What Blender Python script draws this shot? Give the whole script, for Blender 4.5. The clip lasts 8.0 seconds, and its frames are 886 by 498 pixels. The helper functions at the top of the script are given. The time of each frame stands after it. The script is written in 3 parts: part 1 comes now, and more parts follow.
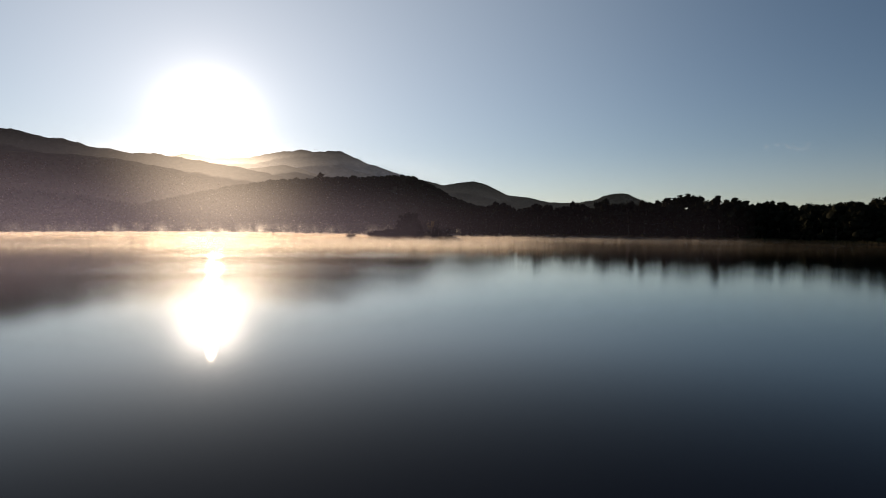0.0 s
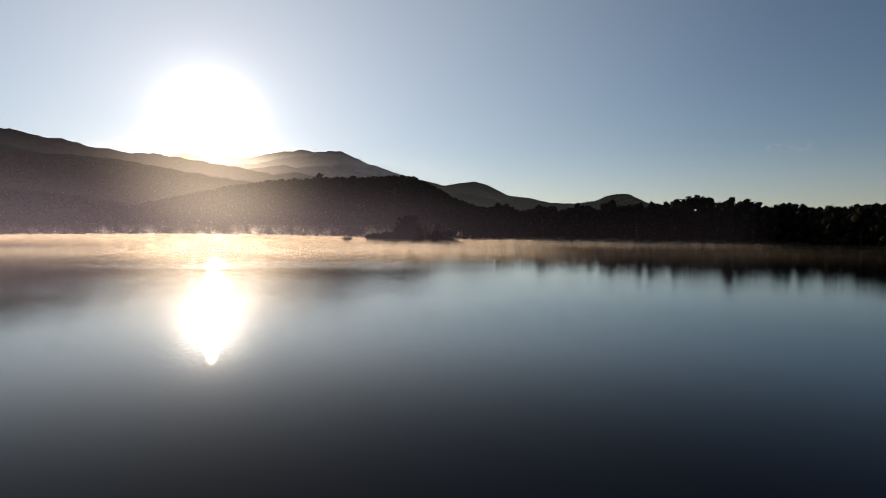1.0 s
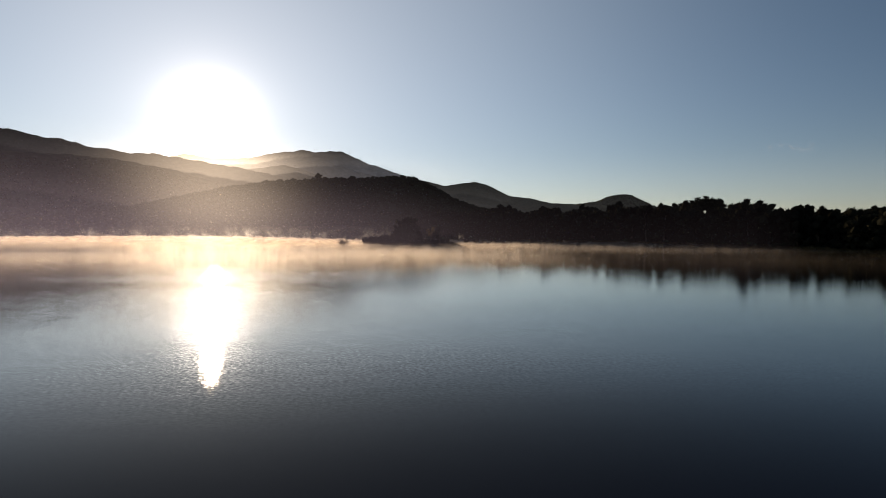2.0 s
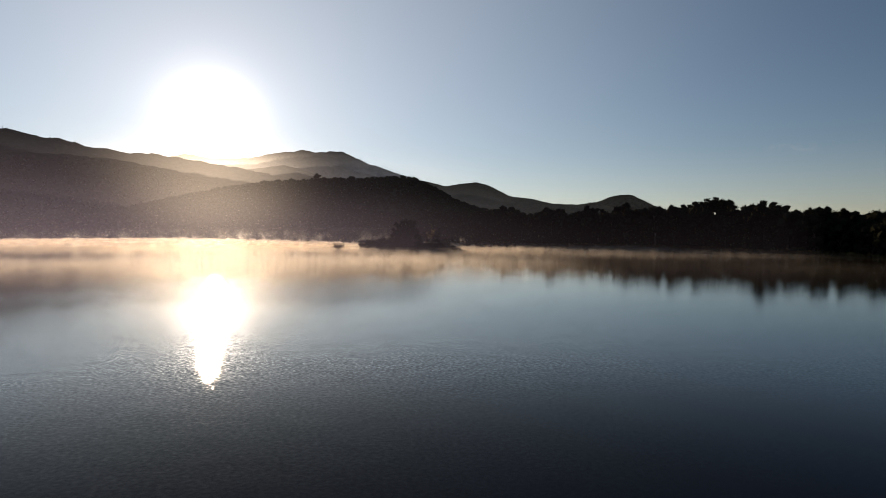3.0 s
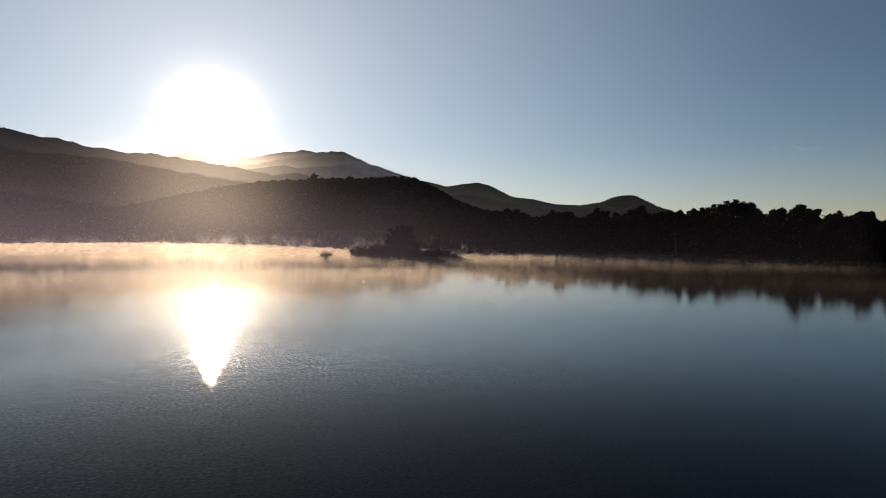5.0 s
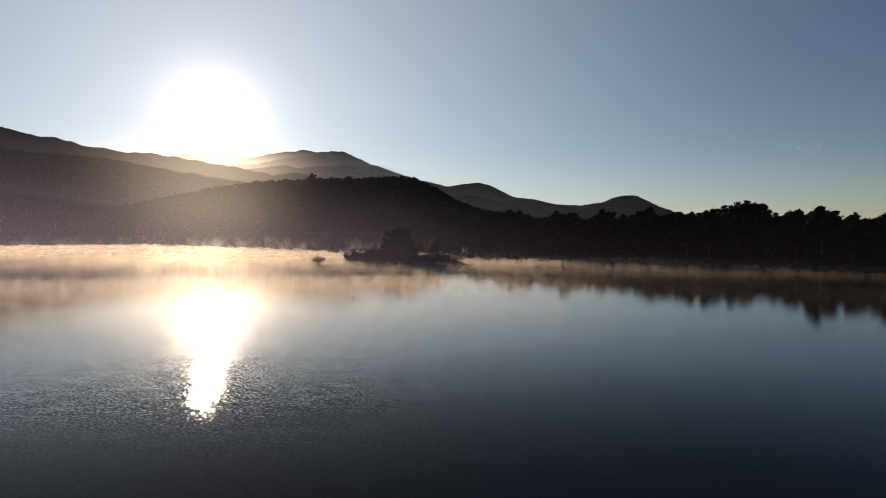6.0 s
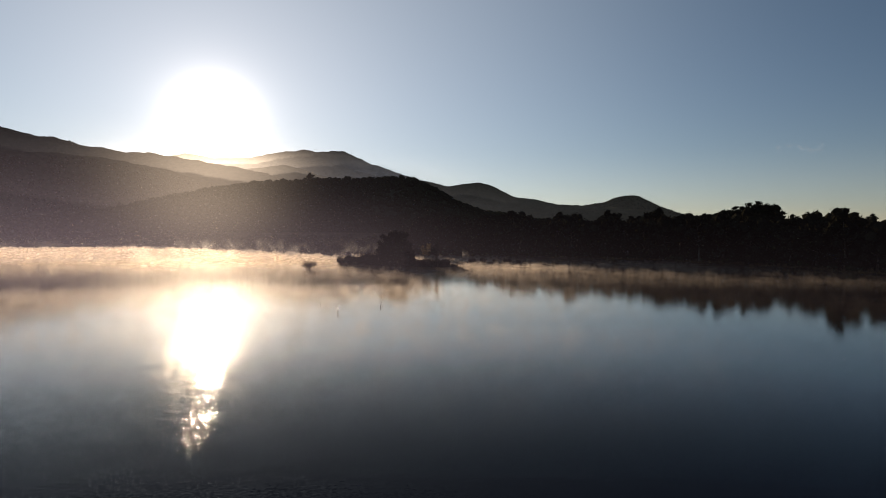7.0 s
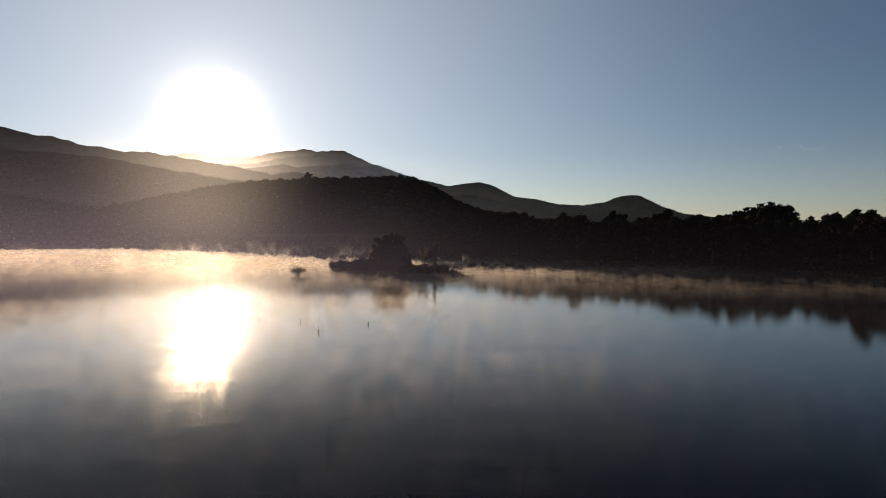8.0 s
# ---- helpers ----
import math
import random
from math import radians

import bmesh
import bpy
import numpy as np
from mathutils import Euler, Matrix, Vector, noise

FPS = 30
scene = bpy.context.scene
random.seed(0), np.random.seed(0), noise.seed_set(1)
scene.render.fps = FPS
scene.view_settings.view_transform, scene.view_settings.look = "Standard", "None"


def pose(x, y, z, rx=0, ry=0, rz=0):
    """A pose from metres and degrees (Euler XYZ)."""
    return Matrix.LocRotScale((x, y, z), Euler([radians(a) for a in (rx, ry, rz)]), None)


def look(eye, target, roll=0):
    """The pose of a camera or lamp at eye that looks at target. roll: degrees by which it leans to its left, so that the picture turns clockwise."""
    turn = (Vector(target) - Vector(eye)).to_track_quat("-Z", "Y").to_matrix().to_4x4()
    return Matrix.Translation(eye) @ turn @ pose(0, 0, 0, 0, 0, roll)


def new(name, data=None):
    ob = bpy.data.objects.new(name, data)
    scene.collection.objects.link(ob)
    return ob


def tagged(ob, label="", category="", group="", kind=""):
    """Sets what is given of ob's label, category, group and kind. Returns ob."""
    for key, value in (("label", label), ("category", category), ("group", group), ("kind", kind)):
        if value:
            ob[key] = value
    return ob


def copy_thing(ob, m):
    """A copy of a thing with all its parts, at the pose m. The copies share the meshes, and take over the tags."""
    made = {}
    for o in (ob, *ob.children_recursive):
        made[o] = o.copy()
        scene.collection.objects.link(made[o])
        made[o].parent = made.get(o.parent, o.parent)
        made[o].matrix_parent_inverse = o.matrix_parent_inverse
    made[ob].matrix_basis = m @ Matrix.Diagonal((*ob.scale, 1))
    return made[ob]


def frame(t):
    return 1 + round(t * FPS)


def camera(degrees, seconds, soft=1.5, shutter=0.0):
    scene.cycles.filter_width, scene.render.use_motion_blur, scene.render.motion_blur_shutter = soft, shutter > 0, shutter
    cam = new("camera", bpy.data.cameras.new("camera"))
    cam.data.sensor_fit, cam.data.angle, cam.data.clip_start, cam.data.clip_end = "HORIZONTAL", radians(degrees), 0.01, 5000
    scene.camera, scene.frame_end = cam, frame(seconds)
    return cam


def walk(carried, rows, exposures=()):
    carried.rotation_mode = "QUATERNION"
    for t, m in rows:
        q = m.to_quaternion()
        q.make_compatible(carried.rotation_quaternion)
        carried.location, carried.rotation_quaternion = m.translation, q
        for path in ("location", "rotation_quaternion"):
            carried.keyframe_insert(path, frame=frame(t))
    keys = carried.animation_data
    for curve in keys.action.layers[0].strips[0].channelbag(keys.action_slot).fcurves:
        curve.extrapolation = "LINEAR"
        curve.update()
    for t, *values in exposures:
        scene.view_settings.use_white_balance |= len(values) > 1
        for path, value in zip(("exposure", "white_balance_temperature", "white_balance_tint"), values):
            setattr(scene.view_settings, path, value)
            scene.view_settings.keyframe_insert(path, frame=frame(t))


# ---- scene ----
# The lens and the flight: low over the water, slowly climbing towards the islet.
cam = camera(73.9, 8.0, soft=0.8)
# seconds, x, y, z, pitch, roll, yaw
PATH = [
    (0.00, 0.000, 0.000, 4.538, -2.255, -0.264, 0.000),
    (0.50, -0.032, 4.815, 4.973, -2.241, -0.276, 0.034),
    (1.00, -0.050, 9.583, 5.409, -2.228, -0.289, 0.068),
    (1.50, -0.052, 14.308, 5.845, -2.215, -0.302, 0.103),
    (2.25, -0.029, 21.330, 6.499, -2.198, -0.323, 0.155),
    (3.00, 0.028, 28.290, 7.147, -2.184, -0.345, 0.205),
    (3.50, 0.083, 32.904, 7.576, -2.176, -0.359, 0.238),
    (4.00, 0.153, 37.505, 8.000, -2.170, -0.374, 0.270),
    (4.50, 0.237, 42.098, 8.420, -2.167, -0.388, 0.301),
    (5.25, 0.388, 48.984, 9.037, -2.166, -0.410, 0.345),
    (6.00, 0.570, 55.884, 9.638, -2.171, -0.431, 0.386),
    (6.50, 0.708, 60.502, 10.028, -2.179, -0.445, 0.411),
    (7.00, 0.860, 65.140, 10.409, -2.189, -0.458, 0.434),
    (7.50, 1.025, 69.803, 10.779, -2.204, -0.470, 0.454),
    (8.00, 1.202, 74.499, 11.138, -2.222, -0.482, 0.472),
]
walk(cam, [(t, pose(x, y, z, 90 + p, r, w)) for t, x, y, z, p, r, w in PATH], exposures=[(0.0, 0.31, 6850, 18), (8.0, 0.22, 6850, 18)])

scene.cycles.transparent_max_bounces = 256

# ---- light: a low morning sun ahead, just over the ridge ----
SUN_UP, SUN_AZ = radians(9.35), radians(-21.6)          # elevation, bearing from +y towards +x
SUN_DIR = Vector((math.sin(SUN_AZ) * math.cos(SUN_UP), math.cos(SUN_AZ) * math.cos(SUN_UP), math.sin(SUN_UP)))
sun = new("sun", bpy.data.lights.new("sun", "SUN"))
sun.data.energy, sun.data.angle, sun.data.color = 4.0, radians(0.53), (1.0, 0.84, 0.62)
sun.matrix_world = look((0, 0, 300), Vector((0, 0, 300)) - SUN_DIR * 10)

world = bpy.data.worlds.new("morning_sky")
scene.world = world
world.use_nodes = True
wt = world.node_tree
wt.nodes.clear()


def link(tree, a, b):
    tree.links.new(a, b)


def wmath(op, a, b=None, clamp=False):
    n = wt.nodes.new("ShaderNodeMath")
    n.operation, n.use_clamp = op, clamp
    for i, v in enumerate((a, b)):
        if v is None:
            continue
        if isinstance(v, (int, float)):
            n.inputs[i].default_value = v
        else:
            link(wt, v, n.inputs[i])
    return n.outputs[0]


sky = wt.nodes.new("ShaderNodeTexSky")
sky.sky_type, sky.sun_disc = "NISHITA", False
sky.sun_elevation, sky.sun_rotation = SUN_UP, SUN_AZ
sky.air_density, sky.dust_density, sky.ozone_density, sky.altitude = 0.80, 0.06, 2.0, 300
wb = wt.nodes.new("ShaderNodeBackground")
wb.inputs["Strength"].default_value = 0.048
link(wt, sky.outputs[0], wb.inputs["Color"])
# the sun's aureole in humid air, widened by painted lens bloom, on all sides
coord = wt.nodes.new("ShaderNodeTexCoord")
dot = wt.nodes.new("ShaderNodeVectorMath")
dot.operation = "DOT_PRODUCT"
link(wt, coord.outputs["Generated"], dot.inputs[0])
dot.inputs[1].default_value = SUN_DIR
toward = wmath("MAXIMUM", dot.outputs["Value"], 0.0)
glow = wb.outputs[0]
for power, gain, tint in ((1100, 2.2, (1.0, 0.94, 0.85)), (320, 0.38, (1.0, 0.95, 0.86)), (45, 0.15, (1.0, 0.97, 0.90)),
                          (6, 0.27, (1.0, 0.98, 0.92)), (2.5, 0.08, (0.40, 0.86, 1.0))):
    wg = wt.nodes.new("ShaderNodeBackground")
    wg.inputs["Color"].default_value = (*tint, 1)
    link(wt, wmath("MULTIPLY", wmath("POWER", toward, power), gain), wg.inputs["Strength"])
    wadd = wt.nodes.new("ShaderNodeAddShader")
    link(wt, glow, wadd.inputs[0])
    link(wt, wg.outputs[0], wadd.inputs[1])
    glow = wadd.outputs[0]
# a warm glow added low on the horizon to imitate haze, all the way round
rise = wt.nodes.new("ShaderNodeSeparateXYZ")
link(wt, coord.outputs["Generated"], rise.inputs[0])
low = wmath("POWER", wmath("SUBTRACT", 1.0, wmath("ABSOLUTE", rise.outputs["Z"]), True), 16)
wg = wt.nodes.new("ShaderNodeBackground")
wg.inputs["Color"].default_value = (1.0, 0.50, 0.34, 1)
link(wt, wmath("MULTIPLY", low, 0.045), wg.inputs["Strength"])
wadd = wt.nodes.new("ShaderNodeAddShader")
link(wt, glow, wadd.inputs[0])
link(wt, wg.outputs[0], wadd.inputs[1])
wout = wt.nodes.new("ShaderNodeOutputWorld")
link(wt, wadd.outputs[0], wout.inputs["Surface"])


# ---- materials ----
class Nodes:
    """A small node-tree writer."""

    def __init__(self, name):
        self.m = bpy.data.materials.new(name)
        self.m.use_nodes = True
        self.t = self.m.node_tree
        self.t.nodes.clear()
        self.out = self.t.nodes.new("ShaderNodeOutputMaterial")

    def add(self, kind, **values):
        n = self.t.nodes.new("ShaderNode" + kind)
        for key, v in values.items():
            key = key.replace("_", " ")
            if hasattr(v, "is_output"):
                self.t.links.new(v, n.inputs[key])
            else:
                n.inputs[key].default_value = v
        return n

    def math(self, op, a, b=None, clamp=False):
        n = self.t.nodes.new("ShaderNodeMath")
        n.operation, n.use_clamp = op, clamp
        for i, v in enumerate((a, b)):
            if v is None:
                continue
            if hasattr(v, "is_output"):
                self.t.links.new(v, n.inputs[i])
            else:
                n.inputs[i].default_value = v
        return n.outputs[0]

    def coords(self, scale=(1, 1, 1), turn=0.0):
        c = self.t.nodes.new("ShaderNodeTexCoord")
        mp = self.t.nodes.new("ShaderNodeMapping")
        mp.inputs["Scale"].default_value = scale
        mp.inputs["Rotation"].default_value = (0, 0, turn)
        self.t.links.new(c.outputs["Object"], mp.inputs["Vector"])
        return mp.outputs[0]

    def noise(self, vec, scale, detail=4.0, rough=0.55, warp=0.0):
        n = self.add("TexNoise", Vector=vec, Scale=scale, Detail=detail, Roughness=rough, Distortion=warp)
        return n.outputs[0]

    def ramp(self, fac, *stops):
        n = self.t.nodes.new("ShaderNodeValToRGB")
        e = n.color_ramp.elements
        while len(e) < len(stops):
            e.new(0.5)
        for el, (pos, col) in zip(e, stops):
            el.position, el.color = pos, (*col, 1) if len(col) == 3 else col
        self.t.links.new(fac, n.inputs[0])
        return n.outputs[0]

    def span(self, v, a, b, c=0.0, d=1.0, smooth=False):
        n = self.t.nodes.new("ShaderNodeMapRange")
        n.interpolation_type = "SMOOTHSTEP" if smooth else "LINEAR"
        n.clamp = True
        self.t.links.new(v, n.inputs["Value"])
        for key, x in zip(("From Min", "From Max", "To Min", "To Max"), (a, b, c, d)):
            n.inputs[key].default_value = x
        return n.outputs[0]

    def place(self):
        g = self.t.nodes.new("ShaderNodeNewGeometry")
        s = self.t.nodes.new("ShaderNodeSeparateXYZ")
        self.t.links.new(g.outputs["Position"], s.inputs[0])
        return s.outputs

    def done(self, socket):
        self.t.links.new(socket, self.out.inputs["Surface"])
        return self.m


def grainy(name, dark, light, big, fine, rough=0.9, bump=0.0, spec=0.3, vary=False):
    """A plain rough surface that varies at two scales."""
    k = Nodes(name)
    v = k.coords()
    a, b = k.noise(v, big, 4), k.noise(v, fine, 3, 0.7)
    mix = k.math("ADD", k.math("MULTIPLY", a, 0.6), k.math("MULTIPLY", b, 0.4))
    if vary:
        r = k.t.nodes.new("ShaderNodeObjectInfo").outputs["Random"]
        mix = k.math("ADD", mix, k.math("MULTIPLY", k.math("SUBTRACT", r, 0.5), 0.25))
    col = k.ramp(mix, (0.32, dark), (0.68, light))
    p = k.add("BsdfPrincipled", Base_Color=col, Roughness=rough)
    p.inputs["Specular IOR Level"].default_value = spec
    if bump:
        bp = k.add("Bump", Height=b, Strength=0.6, Distance=bump)
        k.t.links.new(bp.outputs[0], p.inputs["Normal"])
    return k.done(p.outputs[0])


def leafy(name, dark, light, through_light=0.25):
    """Leaves: rough, a little light passing through, each clump of its own shade."""
    k = Nodes(name)
    g = k.t.nodes.new("ShaderNodeNewGeometry").outputs["Random Per Island"]
    r = k.t.nodes.new("ShaderNodeObjectInfo").outputs["Random"]
    f = k.math("ADD", k.math("MULTIPLY", g, 0.7), k.math("MULTIPLY", r, 0.3))
    col = k.ramp(f, (0.0, dark), (1.0, light))
    d = k.add("BsdfPrincipled", Base_Color=col, Roughness=0.75)
    d.inputs["Specular IOR Level"].default_value = 0.0
    tr = k.add("BsdfTranslucent", Color=col)
    return k.done(mix_of(k, through_light, d.outputs[0], tr.outputs[0]))


def plastic(name, colour):
    """Thin milky plastic that glows when the sun stands behind it."""
    k = Nodes(name)
    n = k.noise(k.coords(), 9, 3)
    p = k.add("BsdfPrincipled", Base_Color=k.ramp(n, (0.3, (0.7, 0.7, 0.68)), (0.7, colour[:3])), Roughness=0.35)
    tr = k.add("BsdfTranslucent", Color=colour)
    clear = k.add("BsdfTransparent", Color=(1, 1, 1, 1))
    return k.done(mix_of(k, 0.12, mix_of(k, 0.7, p.outputs[0], tr.outputs[0]), clear.outputs[0]))


def mix_of(k, fac, a, b):
    n = k.t.nodes.new("ShaderNodeMixShader")
    if hasattr(fac, "is_output"):
        k.t.links.new(fac, n.inputs[0])
    else:
        n.inputs[0].default_value = fac
    k.t.links.new(a, n.inputs[1])
    k.t.links.new(b, n.inputs[2])
    return n.outputs[0]


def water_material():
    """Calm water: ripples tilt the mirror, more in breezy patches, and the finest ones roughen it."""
    k = Nodes("lake_water")
    x, y, z = k.place()
    patch = k.span(k.noise(k.coords((0.35, 1, 1), radians(6)), 0.045, 3, 0.5, 0.4), 0.42, 0.62, CALM, 1.0, True)
    # a light breeze crosses the middle of the lake; the near water, the bays and the lee of the wood lie still
    paw = k.math("MULTIPLY", k.span(y, 29, 46, 0.0, 1.0, True), k.span(y, 122, 106, 0.22, 1.0, True))
    lee = k.span(x, -14, 16, 1.0, 0.2, True)
    wind = k.math("MULTIPLY", k.math("MULTIPLY", paw, lee), patch)
    # two gusts roughen it
    gust = k.math("MULTIPLY", k.span(y, 49, 58, 0.0, 0.75, True), k.span(y, 72, 64, 0.0, 1.0, True))
    squall = k.math("MULTIPLY", k.math("MULTIPLY", k.span(y, 77, 87, 0.0, 1.3, True), k.span(y, 111, 103, 0.0, 1.0, True)), k.span(x, -9, 2, 1.0, 0.1, True))
    chop = k.math("MULTIPLY", wind, k.math("ADD", k.math("ADD", gust, squall), 0.65))
    tilt = None
    for stretch, scale, detail, gain in (((0.7, 1.0, 1.0), 11.0, 1.0, SLOPE * 0.5), ((0.8, 1.0, 1.0), 6.5, 1.5, SLOPE * 0.85), ((0.5, 1.0, 1.0), 1.1, 2.0, SLOPE * 0.22)):
        n = k.add("TexNoise", Vector=k.coords(stretch, radians(-14)), Scale=scale, Detail=detail, Roughness=0.5, Distortion=0.2)
        c = k.t.nodes.new("ShaderNodeSeparateColor")
        k.t.links.new(n.outputs["Color"], c.inputs[0])
        along_wind = k.math("MULTIPLY", k.math("SUBTRACT", c.outputs[0], 0.5), gain)
        across = k.math("MULTIPLY", k.math("SUBTRACT", c.outputs[1], 0.5), gain * 0.35)
        # the wavelets run slantwise over the lake
        s = k.t.nodes.new("ShaderNodeCombineXYZ")
        k.t.links.new(k.math("ADD", across, k.math("MULTIPLY", along_wind, 0.5)), s.inputs[0])
        k.t.links.new(along_wind, s.inputs[1])
        if tilt is None:
            tilt = s.outputs[0]
        else:
            t = k.t.nodes.new("ShaderNodeVectorMath")
            k.t.links.new(tilt, t.inputs[0])
            k.t.links.new(s.outputs[0], t.inputs[1])
            tilt = t.outputs[0]
    sc = k.t.nodes.new("ShaderNodeVectorMath")
    sc.operation = "SCALE"
    k.t.links.new(tilt, sc.inputs[0])
    k.t.links.new(k.math("ADD", chop, 0.06), sc.inputs["Scale"])
    up = k.t.nodes.new("ShaderNodeVectorMath")
    k.t.links.new(sc.outputs[0], up.inputs[0])
    up.inputs[1].default_value = (0, 0, 1)
    nm = k.t.nodes.new("ShaderNodeVectorMath")
    nm.operation = "NORMALIZE"
    k.t.links.new(up.outputs[0], nm.inputs[0])
    fine = k.span(wind, 0.0, 1.0, 0.09, 0.13)
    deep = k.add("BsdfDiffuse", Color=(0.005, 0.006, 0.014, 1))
    # the mist's warm light over the water is put into the gloss colour
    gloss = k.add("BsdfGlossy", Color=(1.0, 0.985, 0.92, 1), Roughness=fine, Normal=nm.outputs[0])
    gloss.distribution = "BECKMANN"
    # Fresnel is reshaped to imitate lens falloff: steep views mirror less, grazing ones more
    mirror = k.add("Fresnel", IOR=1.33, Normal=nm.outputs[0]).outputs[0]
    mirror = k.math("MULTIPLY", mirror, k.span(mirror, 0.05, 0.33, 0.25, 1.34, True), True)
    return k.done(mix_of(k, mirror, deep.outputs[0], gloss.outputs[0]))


def haze_material(name, z_low, z_high, thick, colour, forward=0.5, patch=None, grow=None, floor=None, least=0.0):
    """Thin moist air as a sheet that passes most light straight on and scatters the rest, chiefly forwards."""
    k = Nodes(name)
    x, y, z = k.place()
    a = k.span(z, z_low, z_high, 1.0, 0.0, True)
    if patch:
        scale, low, high = patch
        a = k.math("MULTIPLY", a, k.span(k.noise(k.coords(), scale, 5, 0.6, 0.6), low, high, 0.0, 1.0, True))
    if floor:
        a = k.math("MULTIPLY", a, k.span(z, floor[0], floor[1], 0.0, 1.0, True))
    if grow:
        a = k.math("MULTIPLY", a, k.span(x, grow[0], grow[1], 1.0, least, True))
    a = k.math("MULTIPLY", a, thick)
    diff = k.add("BsdfTranslucent", Color=colour)
    fwd = k.add("BsdfRefraction", Color=(1.0, 0.96, 0.90, 1), Roughness=0.75, IOR=1.25)
    scatter = mix_of(k, forward, diff.outputs[0], fwd.outputs[0])
    clear = k.add("BsdfTransparent", Color=(1, 1, 1, 1))
    return k.done(mix_of(k, a, clear.outputs[0], scatter))


def mist_material(name, thick, low=0.36, high=0.68, side=(10, 84), least=0.07, forward=0.72, shreds=0.4, start=(102, 172), tall=1.0, grain=0.6):
    """Mist on the water: drifting patches, fine shreds and rising threads, denser towards the far shores."""
    k = Nodes(name)
    x, y, z = k.place()
    big = k.noise(k.coords((0.5, 1, 0.3), radians(-8)), 0.032, 4, 0.6, 0.8)
    fine = k.noise(k.coords((1, 0.8, 0.35)), grain, 5, 0.62, 0.9)
    n = k.math("ADD", k.math("MULTIPLY", big, 1 - shreds), k.math("MULTIPLY", fine, shreds))
    a = k.span(n, low, high, 0.0, 1.0, True)
    # a dense low sheet, out of which threads rise where the shreds are densest
    top = k.math("MULTIPLY", k.math("POWER", k.span(fine, 0.32, 0.70, 0.36, 1.5), 2.0), tall)
    a = k.math("MULTIPLY", a, k.math("SUBTRACT", 1.0, k.math("DIVIDE", z, top), True))
    far = k.math("ADD", k.span(y, start[0], start[1], 0.0, 1.25, True), k.span(y, 205, 300, 0.0, 3.6, True))
    a = k.math("MULTIPLY", a, k.span(z, 0.0, 0.25, 0.0, 1.0, True))
    a = k.math("MULTIPLY", k.math("MULTIPLY", a, far), k.span(x, side[0], side[1], 1.0, least, True))
    a = k.math("MULTIPLY", a, thick)
    df = k.add("BsdfTranslucent", Color=(0.98, 0.85, 0.72, 1))
    fwd = k.add("BsdfRefraction", Color=(1.0, 0.94, 0.86, 1), Roughness=0.62, IOR=1.08)
    body = mix_of(k, forward, df.outputs[0], fwd.outputs[0])
    clear = k.add("BsdfTransparent", Color=(1, 1, 1, 1))
    return k.done(mix_of(k, a, clear.outputs[0], body))


SLOPE, CALM = 0.17, 0.6          # how far ripples tilt the surface, and the share of it in still patches
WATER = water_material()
EARTH = grainy("lakeside_earth", (0.04, 0.032, 0.02), (0.12, 0.09, 0.055), 0.05, 1.2, 0.95, 0.05, spec=0.0)
SCRUB = grainy("wooded_slope", (0.025, 0.03, 0.015), (0.07, 0.07, 0.04), 0.012, 0.12, 0.95, 1.5, spec=0.0)
ROCKY = grainy("bare_mountain", (0.06, 0.06, 0.05), (0.16, 0.14, 0.11), 0.004, 0.03, 0.95, 4.0, spec=0.0)
BARK = grainy("bark", (0.04, 0.03, 0.02), (0.13, 0.10, 0.07), 1.5, 12, 0.9, 0.02, vary=True)
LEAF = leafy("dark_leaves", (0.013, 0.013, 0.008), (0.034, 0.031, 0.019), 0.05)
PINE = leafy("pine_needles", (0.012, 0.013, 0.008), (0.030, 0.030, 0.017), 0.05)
DRY = leafy("dry_grass", (0.10, 0.07, 0.03), (0.24, 0.18, 0.10), 0.2)
WOODS = grainy("far_woods", (0.014, 0.018, 0.009), (0.040, 0.042, 0.022), 0.03, 0.5, 0.95, spec=0.0)
POST = grainy("weathered_post", (0.05, 0.04, 0.03), (0.17, 0.14, 0.11), 3, 30, 0.85, 0.01, vary=True)
SLEEVE = plastic("white_plastic", (0.85, 0.85, 0.82, 1))
STEEL = grainy("galvanised_steel", (0.25, 0.25, 0.26), (0.42, 0.42, 0.43), 0.5, 4, 0.5)
MIST = mist_material("lake_mist", 0.45, 0.32, 0.60, (0, 150), 0.06, 0.72, 0.36, (155, 250), 0.85, 0.4)
NEAR_MIST = mist_material("thin_lake_mist", 0.085, 0.27, 0.68, (-12, 34), 0.04, 0.25, 0.5, (90, 165), 1.2)
PUFF = haze_material("mist_puff", 0.5, 6.5, 0.16, (1.0, 0.95, 0.9, 1), 0.3, (0.5, 0.42, 0.7), floor=(0.5, 2.5))
CLOUD = haze_material("thin_cloud", 490, 525, 0.12, (1, 1, 1, 1), 0.0, (0.02, 0.42, 0.7), floor=(455, 485))
WISP = haze_material("rising_mist", 0.2, 6.5, 0.14, (1.0, 0.95, 0.88, 1), 0.4, (0.22, 0.40, 0.75))


# ---- building helpers ----
def part(name, geometry, material, parent=None, label="", smooth=False):
    """Links vertices and faces as one mesh object, under a thing where one is given."""
    verts, faces = geometry
    me = bpy.data.meshes.new(name)
    me.from_pydata([tuple(v) for v in verts], [], [tuple(f) for f in faces])
    me.materials.append(material)
    if smooth:
        me.shade_smooth()
    ob = new(name, me)
    if parent is not None:
        ob.parent = parent
    return tagged(ob, label)


